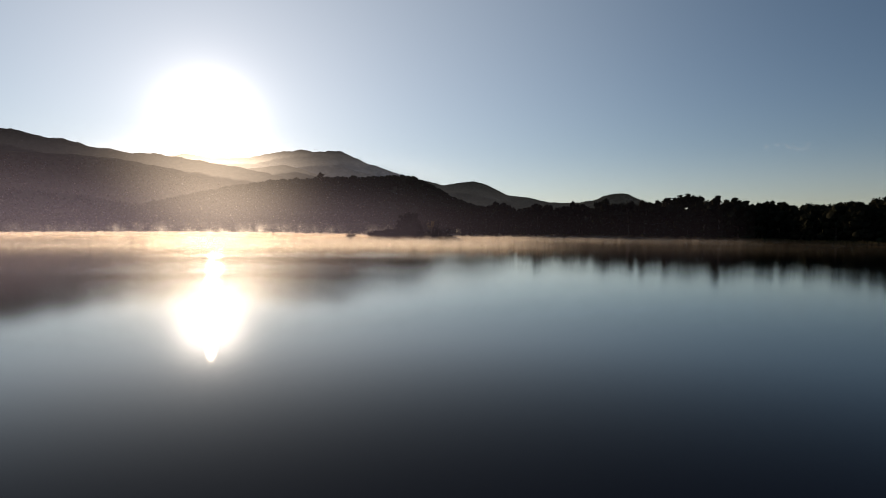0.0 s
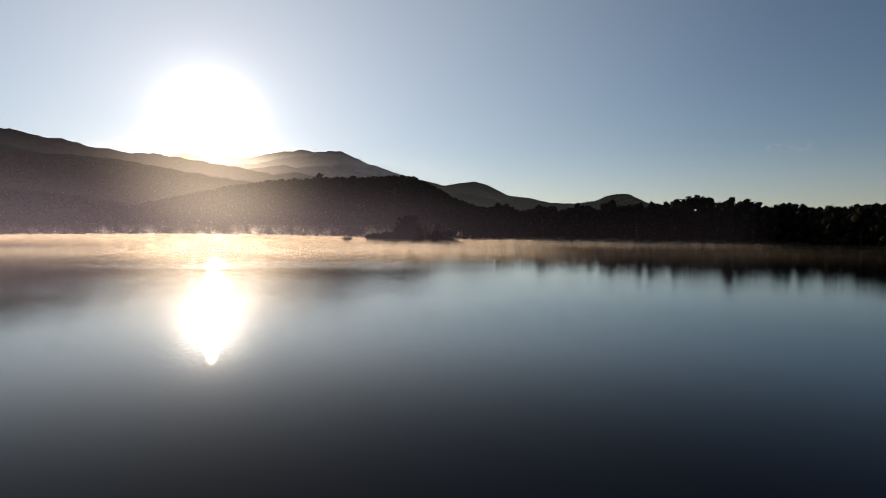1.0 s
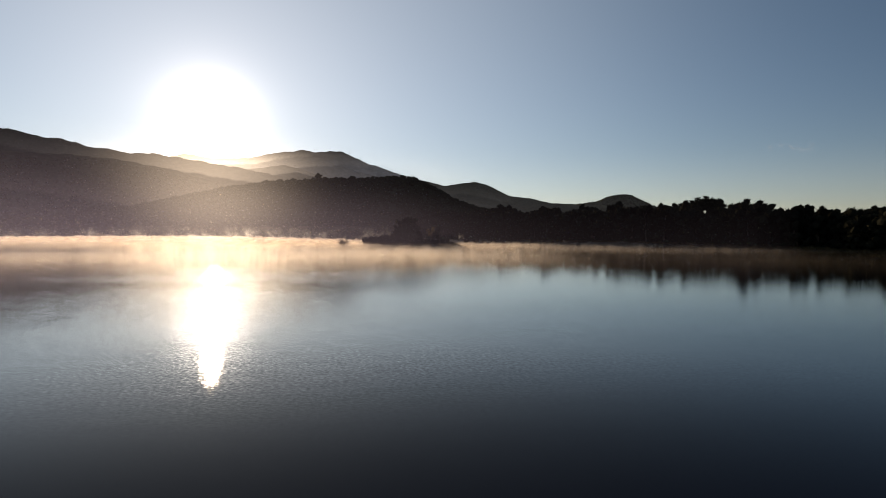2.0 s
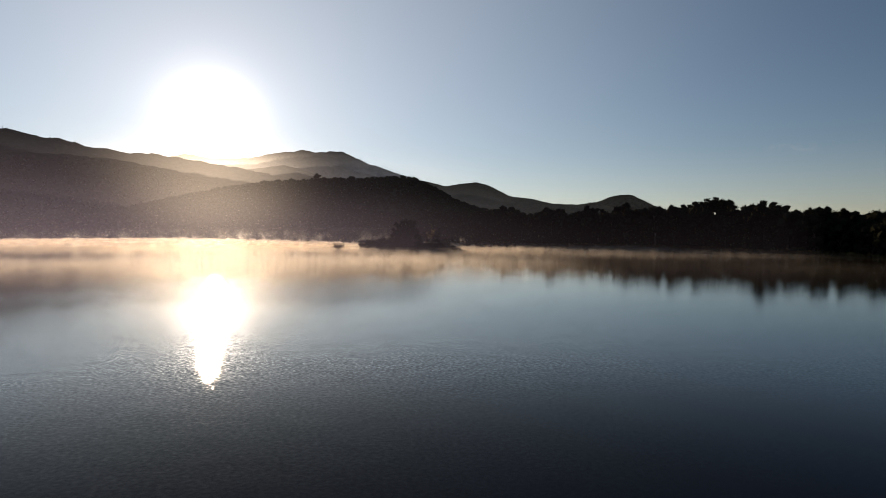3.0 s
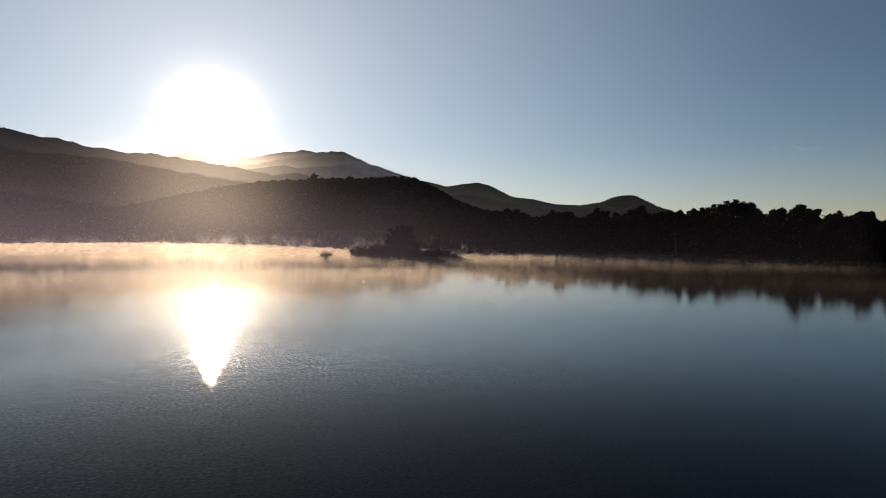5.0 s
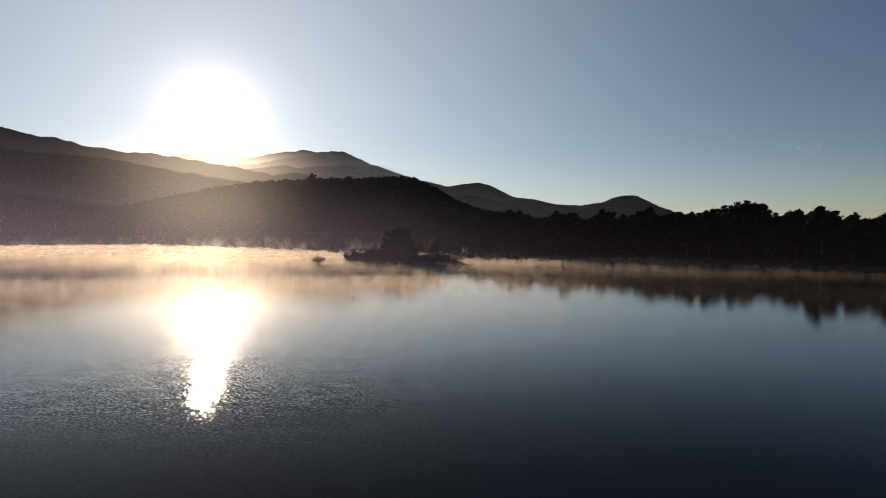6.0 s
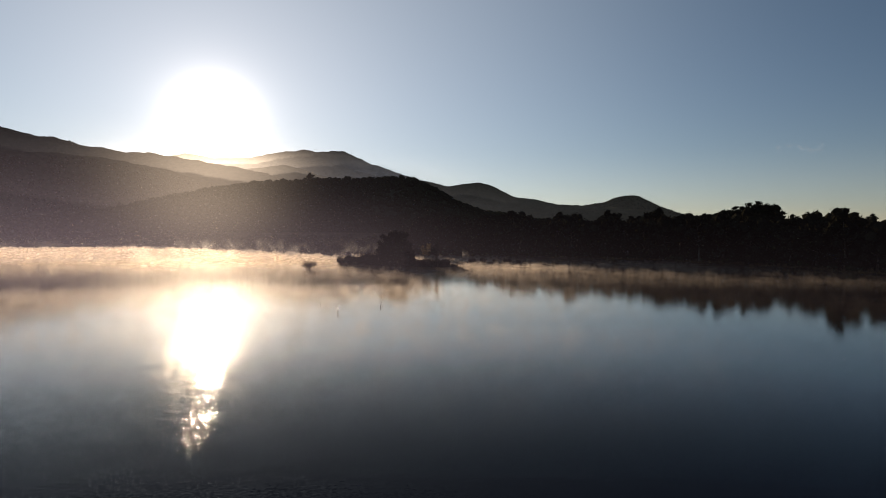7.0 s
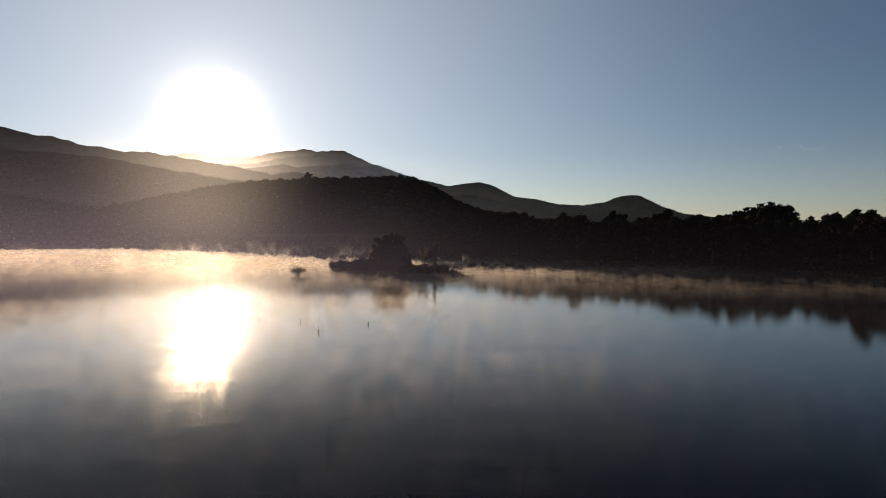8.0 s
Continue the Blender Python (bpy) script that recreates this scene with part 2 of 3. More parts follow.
def join(pieces):
    verts, faces, n = [], [], 0
    for v, f in pieces:
        verts += list(v)
        faces += [tuple(i + n for i in q) for q in f]
        n += len(v)
    return verts, faces


def tube(points, radii, sides=6):
    """A tapered round limb along points, closed at both ends."""
    pts = [Vector(p) for p in points]
    verts, faces = [], []
    for i, p in enumerate(pts):
        d = (pts[min(i + 1, len(pts) - 1)] - pts[max(i - 1, 0)]).normalized()
        u = d.cross(Vector((0.31, 0.95, 0.05))).normalized()
        w = d.cross(u)
        for s in range(sides):
            a = 2 * math.pi * s / sides
            verts.append(p + (u * math.cos(a) + w * math.sin(a)) * radii[i])
    for i in range(len(pts) - 1):
        for s in range(sides):
            a, b = i * sides + s, i * sides + (s + 1) % sides
            faces.append((a, b, b + sides, a + sides))
    faces.append(tuple(range(sides))[::-1])
    faces.append(tuple(range((len(pts) - 1) * sides, len(pts) * sides)))
    return verts, faces


def leaves(rng, centres, radii, count, size, flat=0.75):
    """Many small leaf-sprays round clump centres: bent quads in all directions."""
    c = np.repeat(np.array(centres), count, axis=0)
    r = np.repeat(np.array(radii), count)[:, None]
    d = rng.normal(size=c.shape)
    d /= np.linalg.norm(d, axis=1)[:, None]
    d[:, 2] *= flat
    p = c + d * r * (rng.random((len(c), 1)) ** 0.45)
    a = rng.normal(size=c.shape)
    a /= np.linalg.norm(a, axis=1)[:, None]
    b = np.cross(a, rng.normal(size=c.shape))
    b /= np.linalg.norm(b, axis=1)[:, None]
    s = size * (0.6 + 0.8 * rng.random((len(c), 1)))
    quad = np.stack([p - a * s, p + b * s * 0.55, p + a * s, p - b * s * 0.55], axis=1).reshape(-1, 3)
    n = np.arange(len(c)) * 4
    return quad.tolist(), np.stack([n, n + 1, n + 2, n + 3], axis=1).tolist()


def smooth_step(a, b, x):
    t = np.clip((x - a) / (b - a), 0, 1)
    return t * t * (3 - 2 * t)


def fbm(x, y, scale, octaves=4):
    """Rolling noise from a few turned sines: quick, and the same at every build."""
    out, amp, s = 0.0, 1.0, 1.0 / scale
    for o in range(octaves):
        a = 1.7 + 2.4 * o
        u = (x * math.cos(a) - y * math.sin(a)) * s
        v = (x * math.sin(a) + y * math.cos(a)) * s
        out = out + amp * (np.sin(u + 1.3 * np.sin(v * 0.7 + o)) * np.cos(v + 1.1 * np.sin(u * 0.6 - o)))
        amp, s = amp * 0.5, s * 2.03
    return out


# ---- the lake and its shore ----
LAKE = (0.0, 60.0)
SHORE = [(150, -100), (128, 20), (116, 110), (112, 155), (104, 190), (92, 216), (74, 240), (50, 257), (25, 266), (4, 264),
         (-18, 262), (-40, 265), (-72, 288), (-122, 322), (-190, 347), (-290, 340), (-390, 270), (-440, 150), (-420, 0),
         (-330, -150), (-150, -250), (50, -220)]
ang = np.array([math.atan2(y - LAKE[1], x - LAKE[0]) for x, y in SHORE])
rad = np.array([math.hypot(x - LAKE[0], y - LAKE[1]) for x, y in SHORE])
order = np.argsort(ang)
ang, rad = ang[order], rad[order]


def shore_radius(a):
    """Distance of the waterline from the lake's middle, at the bearing a."""
    a = (np.asarray(a) + math.pi) % (2 * math.pi) - math.pi
    r = np.interp(a, np.concatenate([ang - 2 * math.pi, ang, ang + 2 * math.pi]), np.tile(rad, 3))
    return r * (1 + 0.008 * np.sin(a * 31) + 0.006 * np.sin(a * 67 + 1) + 0.004 * np.sin(a * 151 + 2))


def land_height(x, y):
    """Height of the land: shallow bed, a low bank, then gently rising ground."""
    x, y = np.asarray(x, float), np.asarray(y, float)
    dx, dy = x - LAKE[0], y - LAKE[1]
    r = np.hypot(dx, dy)
    d = r - shore_radius(np.arctan2(dy, dx))
    bed = -1.6 * smooth_step(0, 14, -d)
    bank = 0.55 * smooth_step(0, 4, d) + 0.9 * smooth_step(4, 25, d) + 4.0 * smooth_step(25, 120, d) + 5.0 * smooth_step(120, 600, d)
    return np.where(d < 0, bed - 0.02, bank + 0.15 * smooth_step(3, 20, d) * fbm(x, y, 9, 3))


def ground_and_water():
    turns = 420
    a = np.linspace(-math.pi, math.pi, turns, endpoint=False)
    s = shore_radius(a)
    rings = []
    for kind, v in (("f", 0.0), ("f", 0.5), ("f", 0.85), ("d", -14), ("d", -8), ("d", -4), ("d", -1.5), ("d", -0.4), ("d", 0.4), ("d", 1.2), ("d", 2.5),
                    ("d", 4), ("d", 7), ("d", 11), ("d", 17), ("d", 25), ("d", 40), ("d", 60), ("d", 85), ("d", 120), ("d", 180), ("d", 300), ("d", 600),
                    ("d", 1200), ("d", 2500), ("d", 4900)):
        r = np.maximum(s * v, 0.01) if kind == "f" else s + v
        x, y = LAKE[0] + r * np.cos(a), LAKE[1] + r * np.sin(a)
        rings.append(np.stack([x, y, land_height(x, y)], axis=1))
    verts = np.concatenate(rings).tolist()
    faces = [(i * turns + j, i * turns + (j + 1) % turns, (i + 1) * turns + (j + 1) % turns, (i + 1) * turns + j)
             for i in range(len(rings) - 1) for j in range(turns)]
    faces.append(tuple(range(turns))[::-1])
    ob = part("ground", (verts, faces), EARTH, smooth=True)
    tagged(ob, "brown earth and dry grass of the lake's shores", "ground", kind="structure")
    r = s + 0.25
    rim = [(LAKE[0] + q * math.cos(b), LAKE[1] + q * math.sin(b), 0.0) for q, b in zip(r, a)]
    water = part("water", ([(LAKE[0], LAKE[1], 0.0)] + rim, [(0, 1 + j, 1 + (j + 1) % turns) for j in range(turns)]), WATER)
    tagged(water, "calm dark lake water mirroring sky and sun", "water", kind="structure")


ground_and_water()


# ---- hills and mountains ----
def hill(name, label, y_crest, crest, front, back, material, rough, steps=(150, 40), gully=60.0, curve=1.25, bow=0.0):
    """A long hill: a crest line over x, a folded slope down to its foot in front and behind."""
    xs = np.array([c[0] for c in crest], float)
    zs = np.array([c[1] for c in crest], float)
    u = np.linspace(xs[0], xs[-1], steps[0])
    fine = np.linspace(xs[0], xs[-1], 4000)
    zf = np.interp(fine, xs, zs)
    w = max(3, int(4000 * 0.35 / (len(xs) - 1)))
    ker = np.hanning(w + 2)[1:-1]
    zf = np.convolve(np.pad(zf, w, mode="edge"), ker / ker.sum(), "same")[w:-w]
    top = np.interp(u, fine, zf)
    verts = []
    v = np.linspace(-1, 1, steps[1])
    for j, s in enumerate(v):
        reach = front if s < 0 else back
        y = y_crest + s * reach + bow * ((u - u.mean()) / (u[-1] - u[0])) ** 2
        fold = fbm(u, y, gully, 5) * rough
        shape = (1 - abs(s)) ** curve if s < 0 else (1 - s) ** 1.4
        z = top * shape + fold * (1 - abs(s)) * abs(s) * 4 + fold * 0.06 + fbm(u, y, gully * 0.16, 3) * rough * 0.13 - 2.0 * abs(s)
        verts.append(np.stack([u + 0.12 * fold, y, z], axis=1))
    n = steps[0]
    verts = np.concatenate(verts)
    # the ranges lie in arcs round the lake's basin
    away = verts[:, 1] - 37.0
    k = (away / np.hypot(verts[:, 0], away))[:, None]
    verts = np.array([0.0, 37.0, 8.0]) + (verts - np.array([0.0, 37.0, 8.0])) * k
    faces = [(i * n + j, i * n + j + 1, (i + 1) * n + j + 1, (i + 1) * n + j) for i in range(steps[1] - 1) for j in range(n - 1)]
    ob = part(name, (verts.tolist(), faces), material, smooth=True)
    tagged(ob, label, "hill", kind="structure")
    return verts.reshape(steps[1], n, 3)


hill("mountain", "pale distant mountain with a rounded double summit", 4400,
     [(-2250, 470), (-1918, 535), (-1709, 499), (-1458, 505), (-1208, 548), (-1041, 566), (-957, 549), (-832, 560), (-749, 550), (-582, 469), (-352, 395), (-123, 326), (253, 245), (700, 120)],
     570, 250, ROCKY, 24, (420, 41), 130)
hill("mountain", "hazy rounded shoulder below the distant mountain", 3400,
     [(-1500, 240), (-1124, 318), (-995, 347), (-866, 373), (-770, 377), (-674, 368), (-577, 340), (-448, 302), (-288, 268), (200, 120)], 370, 340, ROCKY, 20, (300, 41), 110)
hill("mountain", "hazy lower ridge in front of the mountains", 2700,
     [(-1500, 190), (-1094, 244), (-890, 261), (-788, 271), (-724, 280), (-661, 267), (-559, 232), (-431, 200), (0, 90)], 320, 240, SCRUB, 16, (260, 41), 90)
left_ridge = hill("ridge", "long wooded ridge falling towards the sun", 2000,
                  [(-2600, 430), (-2045, 391), (-1482, 326), (-1426, 317), (-1351, 297), (-1294, 297), (-1201, 269), (-1107, 253), (-1051, 246), (-975, 248), (-882, 230), (-750, 207), (-637, 190), (-506, 158), (-356, 112), (-100, 30)],
                  400, 240, SCRUB, 22, (360, 45), 120)
front_ridge = hill("ridge", "dark wooded lower slope under the long ridge", 1300,
                   [(-1900, 210), (-1318, 177), (-954, 163), (-833, 159), (-712, 147), (-592, 127), (-507, 101), (-410, 74), (-277, 38), (-100, 5)], 270, 170, SCRUB, 12, (260, 45), 80)
hill("ridge", "blue-grey rounded hill with a long tail", 1900,
     [(-500, 90), (-248, 134), (-88, 156), (1, 134), (90, 149), (126, 143), (215, 101), (260, 100), (340, 81), (429, 79), (554, 71), (732, 51), (1300, 20)], 300, 250, SCRUB, 8, (260, 41), 70)
knoll = hill("knoll", "small cone-shaped wooded hill in the distance", 2100,
             [(337, 60), (475, 88), (534, 96), (583, 116), (622, 123), (656, 122), (691, 104), (731, 85), (810, 60), (1008, 37)], 250, 250, SCRUB, 5, (160, 31), 50)
near_hill = hill("forested_hill", "dark forested hill behind the islet", 650,
                 [(-900, 4), (-620, 6), (-420, 10), (-340, 20), (-287, 34), (-240, 44), (-211, 48), (-181, 52), (-152, 54), (-111, 56), (-76, 56), (-40, 58), (-26, 55), (-8, 45), (6, 35), (30, 26), (65, 21), (110, 15), (300, 12), (480, 8)],
                 215, 240, SCRUB, 4, (320, 61), 45, 1.0)


# ---- far woods: tree crowns that nobody could count ----
def ball(cuts):
    """A round unit crown, to be made ragged."""
    bm = bmesh.new()
    bmesh.ops.create_icosphere(bm, subdivisions=cuts, radius=1.0)
    v = np.array([q.co[:] for q in bm.verts])
    f = np.array([[q.index for q in t.verts] for t in bm.faces])
    bm.free()
    return v, f


FINE, PLAIN = ball(2), ball(1)


def crowns(name, label, spots, low, high, seed, material=None, rough=0.22, tall=1.0, shape=PLAIN):
    """Rounded, ragged crowns standing on the given spots, joined as one wood."""
    rng = np.random.default_rng(seed)
    verts, faces, n = [], [], 0
    ball_v, ball_f = shape
    for x, y, z in spots:
        r = low + (high - low) * rng.random() ** 1.6
        k = 1 + rough * rng.normal(size=(len(ball_v), 1))
        v = ball_v * k * np.array([r * rng.uniform(0.8, 1.2), r * rng.uniform(0.8, 1.2), r * tall * rng.uniform(0.8, 1.15)])
        verts.append(v + np.array([x, y, z + r * tall * 0.55]))
        faces.append(ball_f + n)
        n += len(ball_v)
    ob = part(name, (np.concatenate(verts).tolist(), np.concatenate(faces).tolist()), material or WOODS, smooth=True)
    return tagged(ob, label, "woods", kind="stuff")


def on_slope(grid, count, seed, rows, x_range=None):
    """Spots scattered on a hill's slope between two rows of its grid."""
    rng = np.random.default_rng(seed)
    out = []
    while len(out) < count:
        i, j = rng.uniform(*rows), rng.uniform(0, grid.shape[1] - 1.01)
        a, b = int(i), int(j)
        p = grid[a, b] * (1 - i + a) * (1 - j + b) + grid[a + 1, b] * (i - a) * (1 - j + b) + grid[a, b + 1] * (1 - i + a) * (j - b) + grid[a + 1, b + 1] * (i - a) * (j - b)
        if x_range is None or x_range[0] < p[0] < x_range[1]:
            out.append(p)
    return out


crowns("woods", "dense dark evergreen wood on the near hill", on_slope(near_hill, 8500, 5, (1, 27.5), (-420, 260)), 1.6, 3.2, 6)
crowns("woods", "ragged line of trees on the near hill's crest", on_slope(near_hill, 1700, 7, (26.5, 30.4), (-330, 120)), 0.6, 2.4, 8, rough=0.2, shape=FINE)
crowns("woods", "dark wood on the lower slope under the ridge", on_slope(front_ridge, 3600, 9, (4, 21)), 1.8, 3.8, 10)
crowns("woods", "fine fringe of trees along the long ridge", on_slope(left_ridge, 600, 11, (21.2, 22.4), (-1500, -500)), 0.8, 1.7, 12, shape=FINE)
crowns("woods", "scattered trees on the small cone-shaped hill", on_slope(knoll, 900, 13, (9, 15.6), (400, 830)), 1.0, 2.2, 14, shape=FINE)


def on_shore(count, seed, a0, a1, near, far):
    """Spots on the land behind the waterline, between two bearings."""
    r = np.random.default_rng(seed)
    a = r.uniform(a0, a1, count)
    q = shore_radius(a) + near + (far - near) * r.random(count) ** 1.3
    x, y = LAKE[0] + q * np.cos(a), LAKE[1] + q * np.sin(a)
    return np.stack([x, y, land_height(x, y)], axis=1)


crowns("scrub", "low dark scrub on the far shore", on_shore(1700, 15, math.atan2(204, 2), math.atan2(275, -340), 2.5, 90), 0.5, 1.3, 16, shape=FINE)

crowns("scrub", "low dark undergrowth beneath the lakeside wood", on_shore(2200, 17, math.atan2(5, 120), math.atan2(206, -12), 3.0, 70), 0.6, 1.5, 18)


# ---- trees ----
def puffs(rng, centres, radii, flat):
    """The dense inner parts of a crown: small ragged clumps of foliage."""
    ball_v, ball_f = PLAIN
    pieces = []
    for c, r in zip(centres, radii):
        v = ball_v * (0.78 + 0.16 * rng.normal(size=(len(ball_v), 1))) * r * rng.uniform(0.85, 1.1, 3) * np.array([1, 1, flat])
        pieces.append(((v + np.array(c)).tolist(), ball_f.tolist()))
    return join(pieces)


def tree(name, seed, height, spread, kind, sprays=46):
    """A tree: bent tapered trunk with limbs, and a crown of separate leafy puffs with gaps between them."""
    rng = np.random.default_rng(seed)
    root = new(name)
    lean = rng.normal(size=2) * 0.04 * height
    bole = height * {"broad": 0.28, "pine": 0.5, "column": 0.12}[kind]
    r0 = height * 0.022 + 0.05
    pts = [(lean[0] * t * t, lean[1] * t * t, height * 0.85 * t - 0.25 * (t == 0)) for t in (0, 0.15, 0.35, 0.6, 0.85, 1.0)]
    wood = [tube(pts, [r0 * 1.35, r0, r0 * 0.8, r0 * 0.55, r0 * 0.3, r0 * 0.12], 7)]
    centres, radii = [], []
    limbs = {"broad": 13, "pine": 10, "column": 12}[kind]
    for i in range(limbs):
        t = (i + rng.random()) / limbs
        z0 = bole + (height * 0.78 - bole) * t
        a = i * 2.4 + rng.uniform(-0.5, 0.5)
        if kind == "broad":
            reach = spread * (0.45 + 0.55 * math.sin(math.pi * min(0.98, 0.25 + 0.7 * t))) * rng.uniform(0.65, 1.08)
            rise = height * rng.uniform(0.05, 0.2)
        elif kind == "pine":
            reach = spread * (1.0 - 0.55 * t) * rng.uniform(0.6, 1.1)
            rise = height * 0.07
        else:
            reach = spread * (0.9 - 0.5 * t) * rng.uniform(0.5, 1.0)
            rise = height * 0.12
        base = Vector((lean[0] * (z0 / height) ** 2, lean[1] * (z0 / height) ** 2, z0))
        tip = base + Vector((math.cos(a) * reach, math.sin(a) * reach, rise * rng.uniform(0.6, 1.5)))
        mid = base.lerp(tip, 0.5) + Vector((0, 0, -0.03 * height))
        wood.append(tube([base, mid, tip], [r0 * 0.38, r0 * 0.25, r0 * 0.08], 5))
        for k in range(3 if kind != "column" else 2):
            p = base.lerp(tip, 0.55 + 0.25 * k) + Vector(rng.normal(size=3)) * spread * 0.09
            centres.append(p[:])
            radii.append(spread * (0.36 if kind == "broad" else 0.27 if kind == "pine" else 0.42) * rng.uniform(0.7, 1.2))
    for k in range(4):
        centres.append((lean[0] + rng.normal() * spread * 0.2, lean[1] + rng.normal() * spread * 0.2, height * rng.uniform(0.82, 0.95)))
        radii.append(spread * 0.26 * rng.uniform(0.7, 1.1))
    if kind == "broad":
        for k in range(10):
            a, q = rng.uniform(0, 6.28), spread * rng.uniform(0.2, 0.95)
            centres.append((math.cos(a) * q, math.sin(a) * q, height * rng.uniform(0.12, 0.34)))
            radii.append(spread * 0.33)
    part("trunk", join(wood), BARK, root)
    flat = 0.95 if kind != "pine" else 0.8
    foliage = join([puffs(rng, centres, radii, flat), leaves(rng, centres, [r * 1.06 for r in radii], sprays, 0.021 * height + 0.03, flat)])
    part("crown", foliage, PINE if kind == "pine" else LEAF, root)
    return root


def plant(proto, x, y, turn, size, label, group):
    """A copy of a tree, rooted in the ground at that place."""
    size *= 1.05 if 30 < x < 131 and y > 236 else 0.86 if x > 105 else 1.0          # the wood is tallest at the lake's head
    ob = copy_thing(proto, Matrix.LocRotScale((x, y, float(land_height(x, y)) - 0.05), Euler((0, 0, turn)), (size, size, size)))
    return tagged(ob, label, "tree", group, "")


BROAD = [tree("tree", 100 + i, 10.0 + i % 3, 3.6 + 0.4 * (i % 2), "broad") for i in range(5)]
PINES = [tree("pine_tree", 200 + i, 13.0 + i, 4.2, "pine") for i in range(3)]
grove = random.Random(4)


def along(a0, a1, spacing, back, jitter):
    """Spots along the shore between two bearings, that far back from the water."""
    spots, a = [], a0
    while a < a1:
        r = float(shore_radius(a))
        q = r + back + grove.uniform(-jitter, jitter)
        spots.append((LAKE[0] + q * math.cos(a), LAKE[1] + q * math.sin(a)))
        a += spacing * grove.uniform(0.7, 1.3) / r
    return spots


WORDS = ("dark leafy tree crowded into the lakeside wood", "broad dark tree with foliage down to the bank", "dark round-crowned tree behind the reedy bank")
for back, spacing, low, high in ((5, 6.0, 1.0, 1.22), (13, 6.5, 0.95, 1.22), (28, 7.5, 0.95, 1.25)):
    for x, y in along(math.atan2(20, 120), math.atan2(204, 8), spacing, back, 2.5):
        proto = grove.choice(BROAD)
        plant(proto, x, y, grove.uniform(0, 6.28), grove.uniform(low, high), WORDS[BROAD.index(proto) % 3], "trees of the lakeside wood")
for x, y in along(math.atan2(25, 120), math.atan2(150, 102), 5.5, 4, 1.2):
    plant(grove.choice(BROAD), x, y, grove.uniform(0, 6.28), grove.uniform(0.98, 1.16), WORDS[1], "trees of the lakeside wood")
for x, y, s in ((117, 296, 1.12), (120, 301, 1.1), (123, 300, 1.14), (127, 303, 1.12), (129, 298, 1.18), (113, 299, 1.02), (136, 303, 0.9), (143, 306, 0.85), (126, 176, 0.8), (133, 182, 0.82), (121, 205, 0.82), (112, 226, 0.75), (104, 244, 0.88), (131, 160, 0.78)):
    plant(grove.choice(PINES), x, y, grove.uniform(0, 6.28), s, "tall pine with a broken flat crown above the wood", "tall pines above the wood")
for back in (6, 14):
    for x, y in along(math.atan2(204, 8), math.atan2(212, -14), 6, back, 2.5):
        plant(grove.choice(BROAD), x, y, grove.uniform(0, 6.28), grove.uniform(0.6, 0.9), WORDS[0], "trees of the lakeside wood")
for x, y in along(math.atan2(247, -80), math.atan2(275, -330), 16, 34, 8):
    plant(grove.choice(BROAD), x, y, grove.uniform(0, 6.28), grove.uniform(0.2, 0.3), "low dark tree on the hazy far shore", "trees of the far shore")
for x, y, s in ((-128, 618, 0.85), (-121, 622, 0.5), (-98, 630, 0.45), (-104, 628, 0.5)):
    ob = copy_thing(BROAD[1], Matrix.LocRotScale((x, y, 50.5), Euler((0, 0, x)), (s, s, s)))
    tagged(ob, "round tree standing out on the near hill's crest", "tree", "trees on the hill's crest")
for x, y in along(math.atan2(20, 120), math.atan2(140, 108), 5.5, 21, 3):
    plant(grove.choice(BROAD), x, y, grove.uniform(0, 6.28), grove.uniform(1.12, 1.27), WORDS[2], "trees of the lakeside wood")
# the patterns themselves stand among the others
for i, ob in enumerate(BROAD + PINES):
    x, y = 60 + 14 * i, 292 - 6 * (i % 3)
    ob.location = (x, y, float(land_height(x, y)) - 0.05)
    ob.scale = (0.78, 0.78, 0.78) if ob in PINES else (1.0, 1.0, 1.0)
    tagged(ob, "dark tree deep in the lakeside wood", "tree", "trees of the lakeside wood")

BACK = [tree("tree", 150 + i, 11.0, 4.2, "broad", 14) for i in range(3)]
for i, ob in enumerate(BACK):
    x, y = 30 + 12 * i, 300
    ob.location = (x, y, float(land_height(x, y)) - 0.05)
    tagged(ob, "dark tree deep in the lakeside wood", "tree", "trees of the lakeside wood")
for back, spacing in ((44, 8.5), (58, 9.5), (74, 10.5), (95, 12)):
    for x, y in along(math.atan2(40, 120), math.atan2(206, -12), spacing, back, 4):
        plant(grove.choice(BACK), x, y, grove.uniform(0, 6.28), grove.uniform(0.85, 1.2), "dark tree in the wood behind the lakeside", "trees of the lakeside wood")
for back, spacing in ((24, 12), (44, 14), (70, 17)):
    for x, y in along(math.atan2(247, -78), math.atan2(265, -345), spacing, back, 6):
        plant(grove.choice(BACK), x, y, grove.uniform(0, 6.28), grove.uniform(0.3, 0.5), "low tree in the scrub behind the far shore", "trees of the far shore")
rng = np.random.default_rng(31)


# ---- the islet ----
def islet_y(x):
    """The islet's long axis runs slantwise, its tip further off."""
    return 212.5 - 0.42 * (x + 10.5)


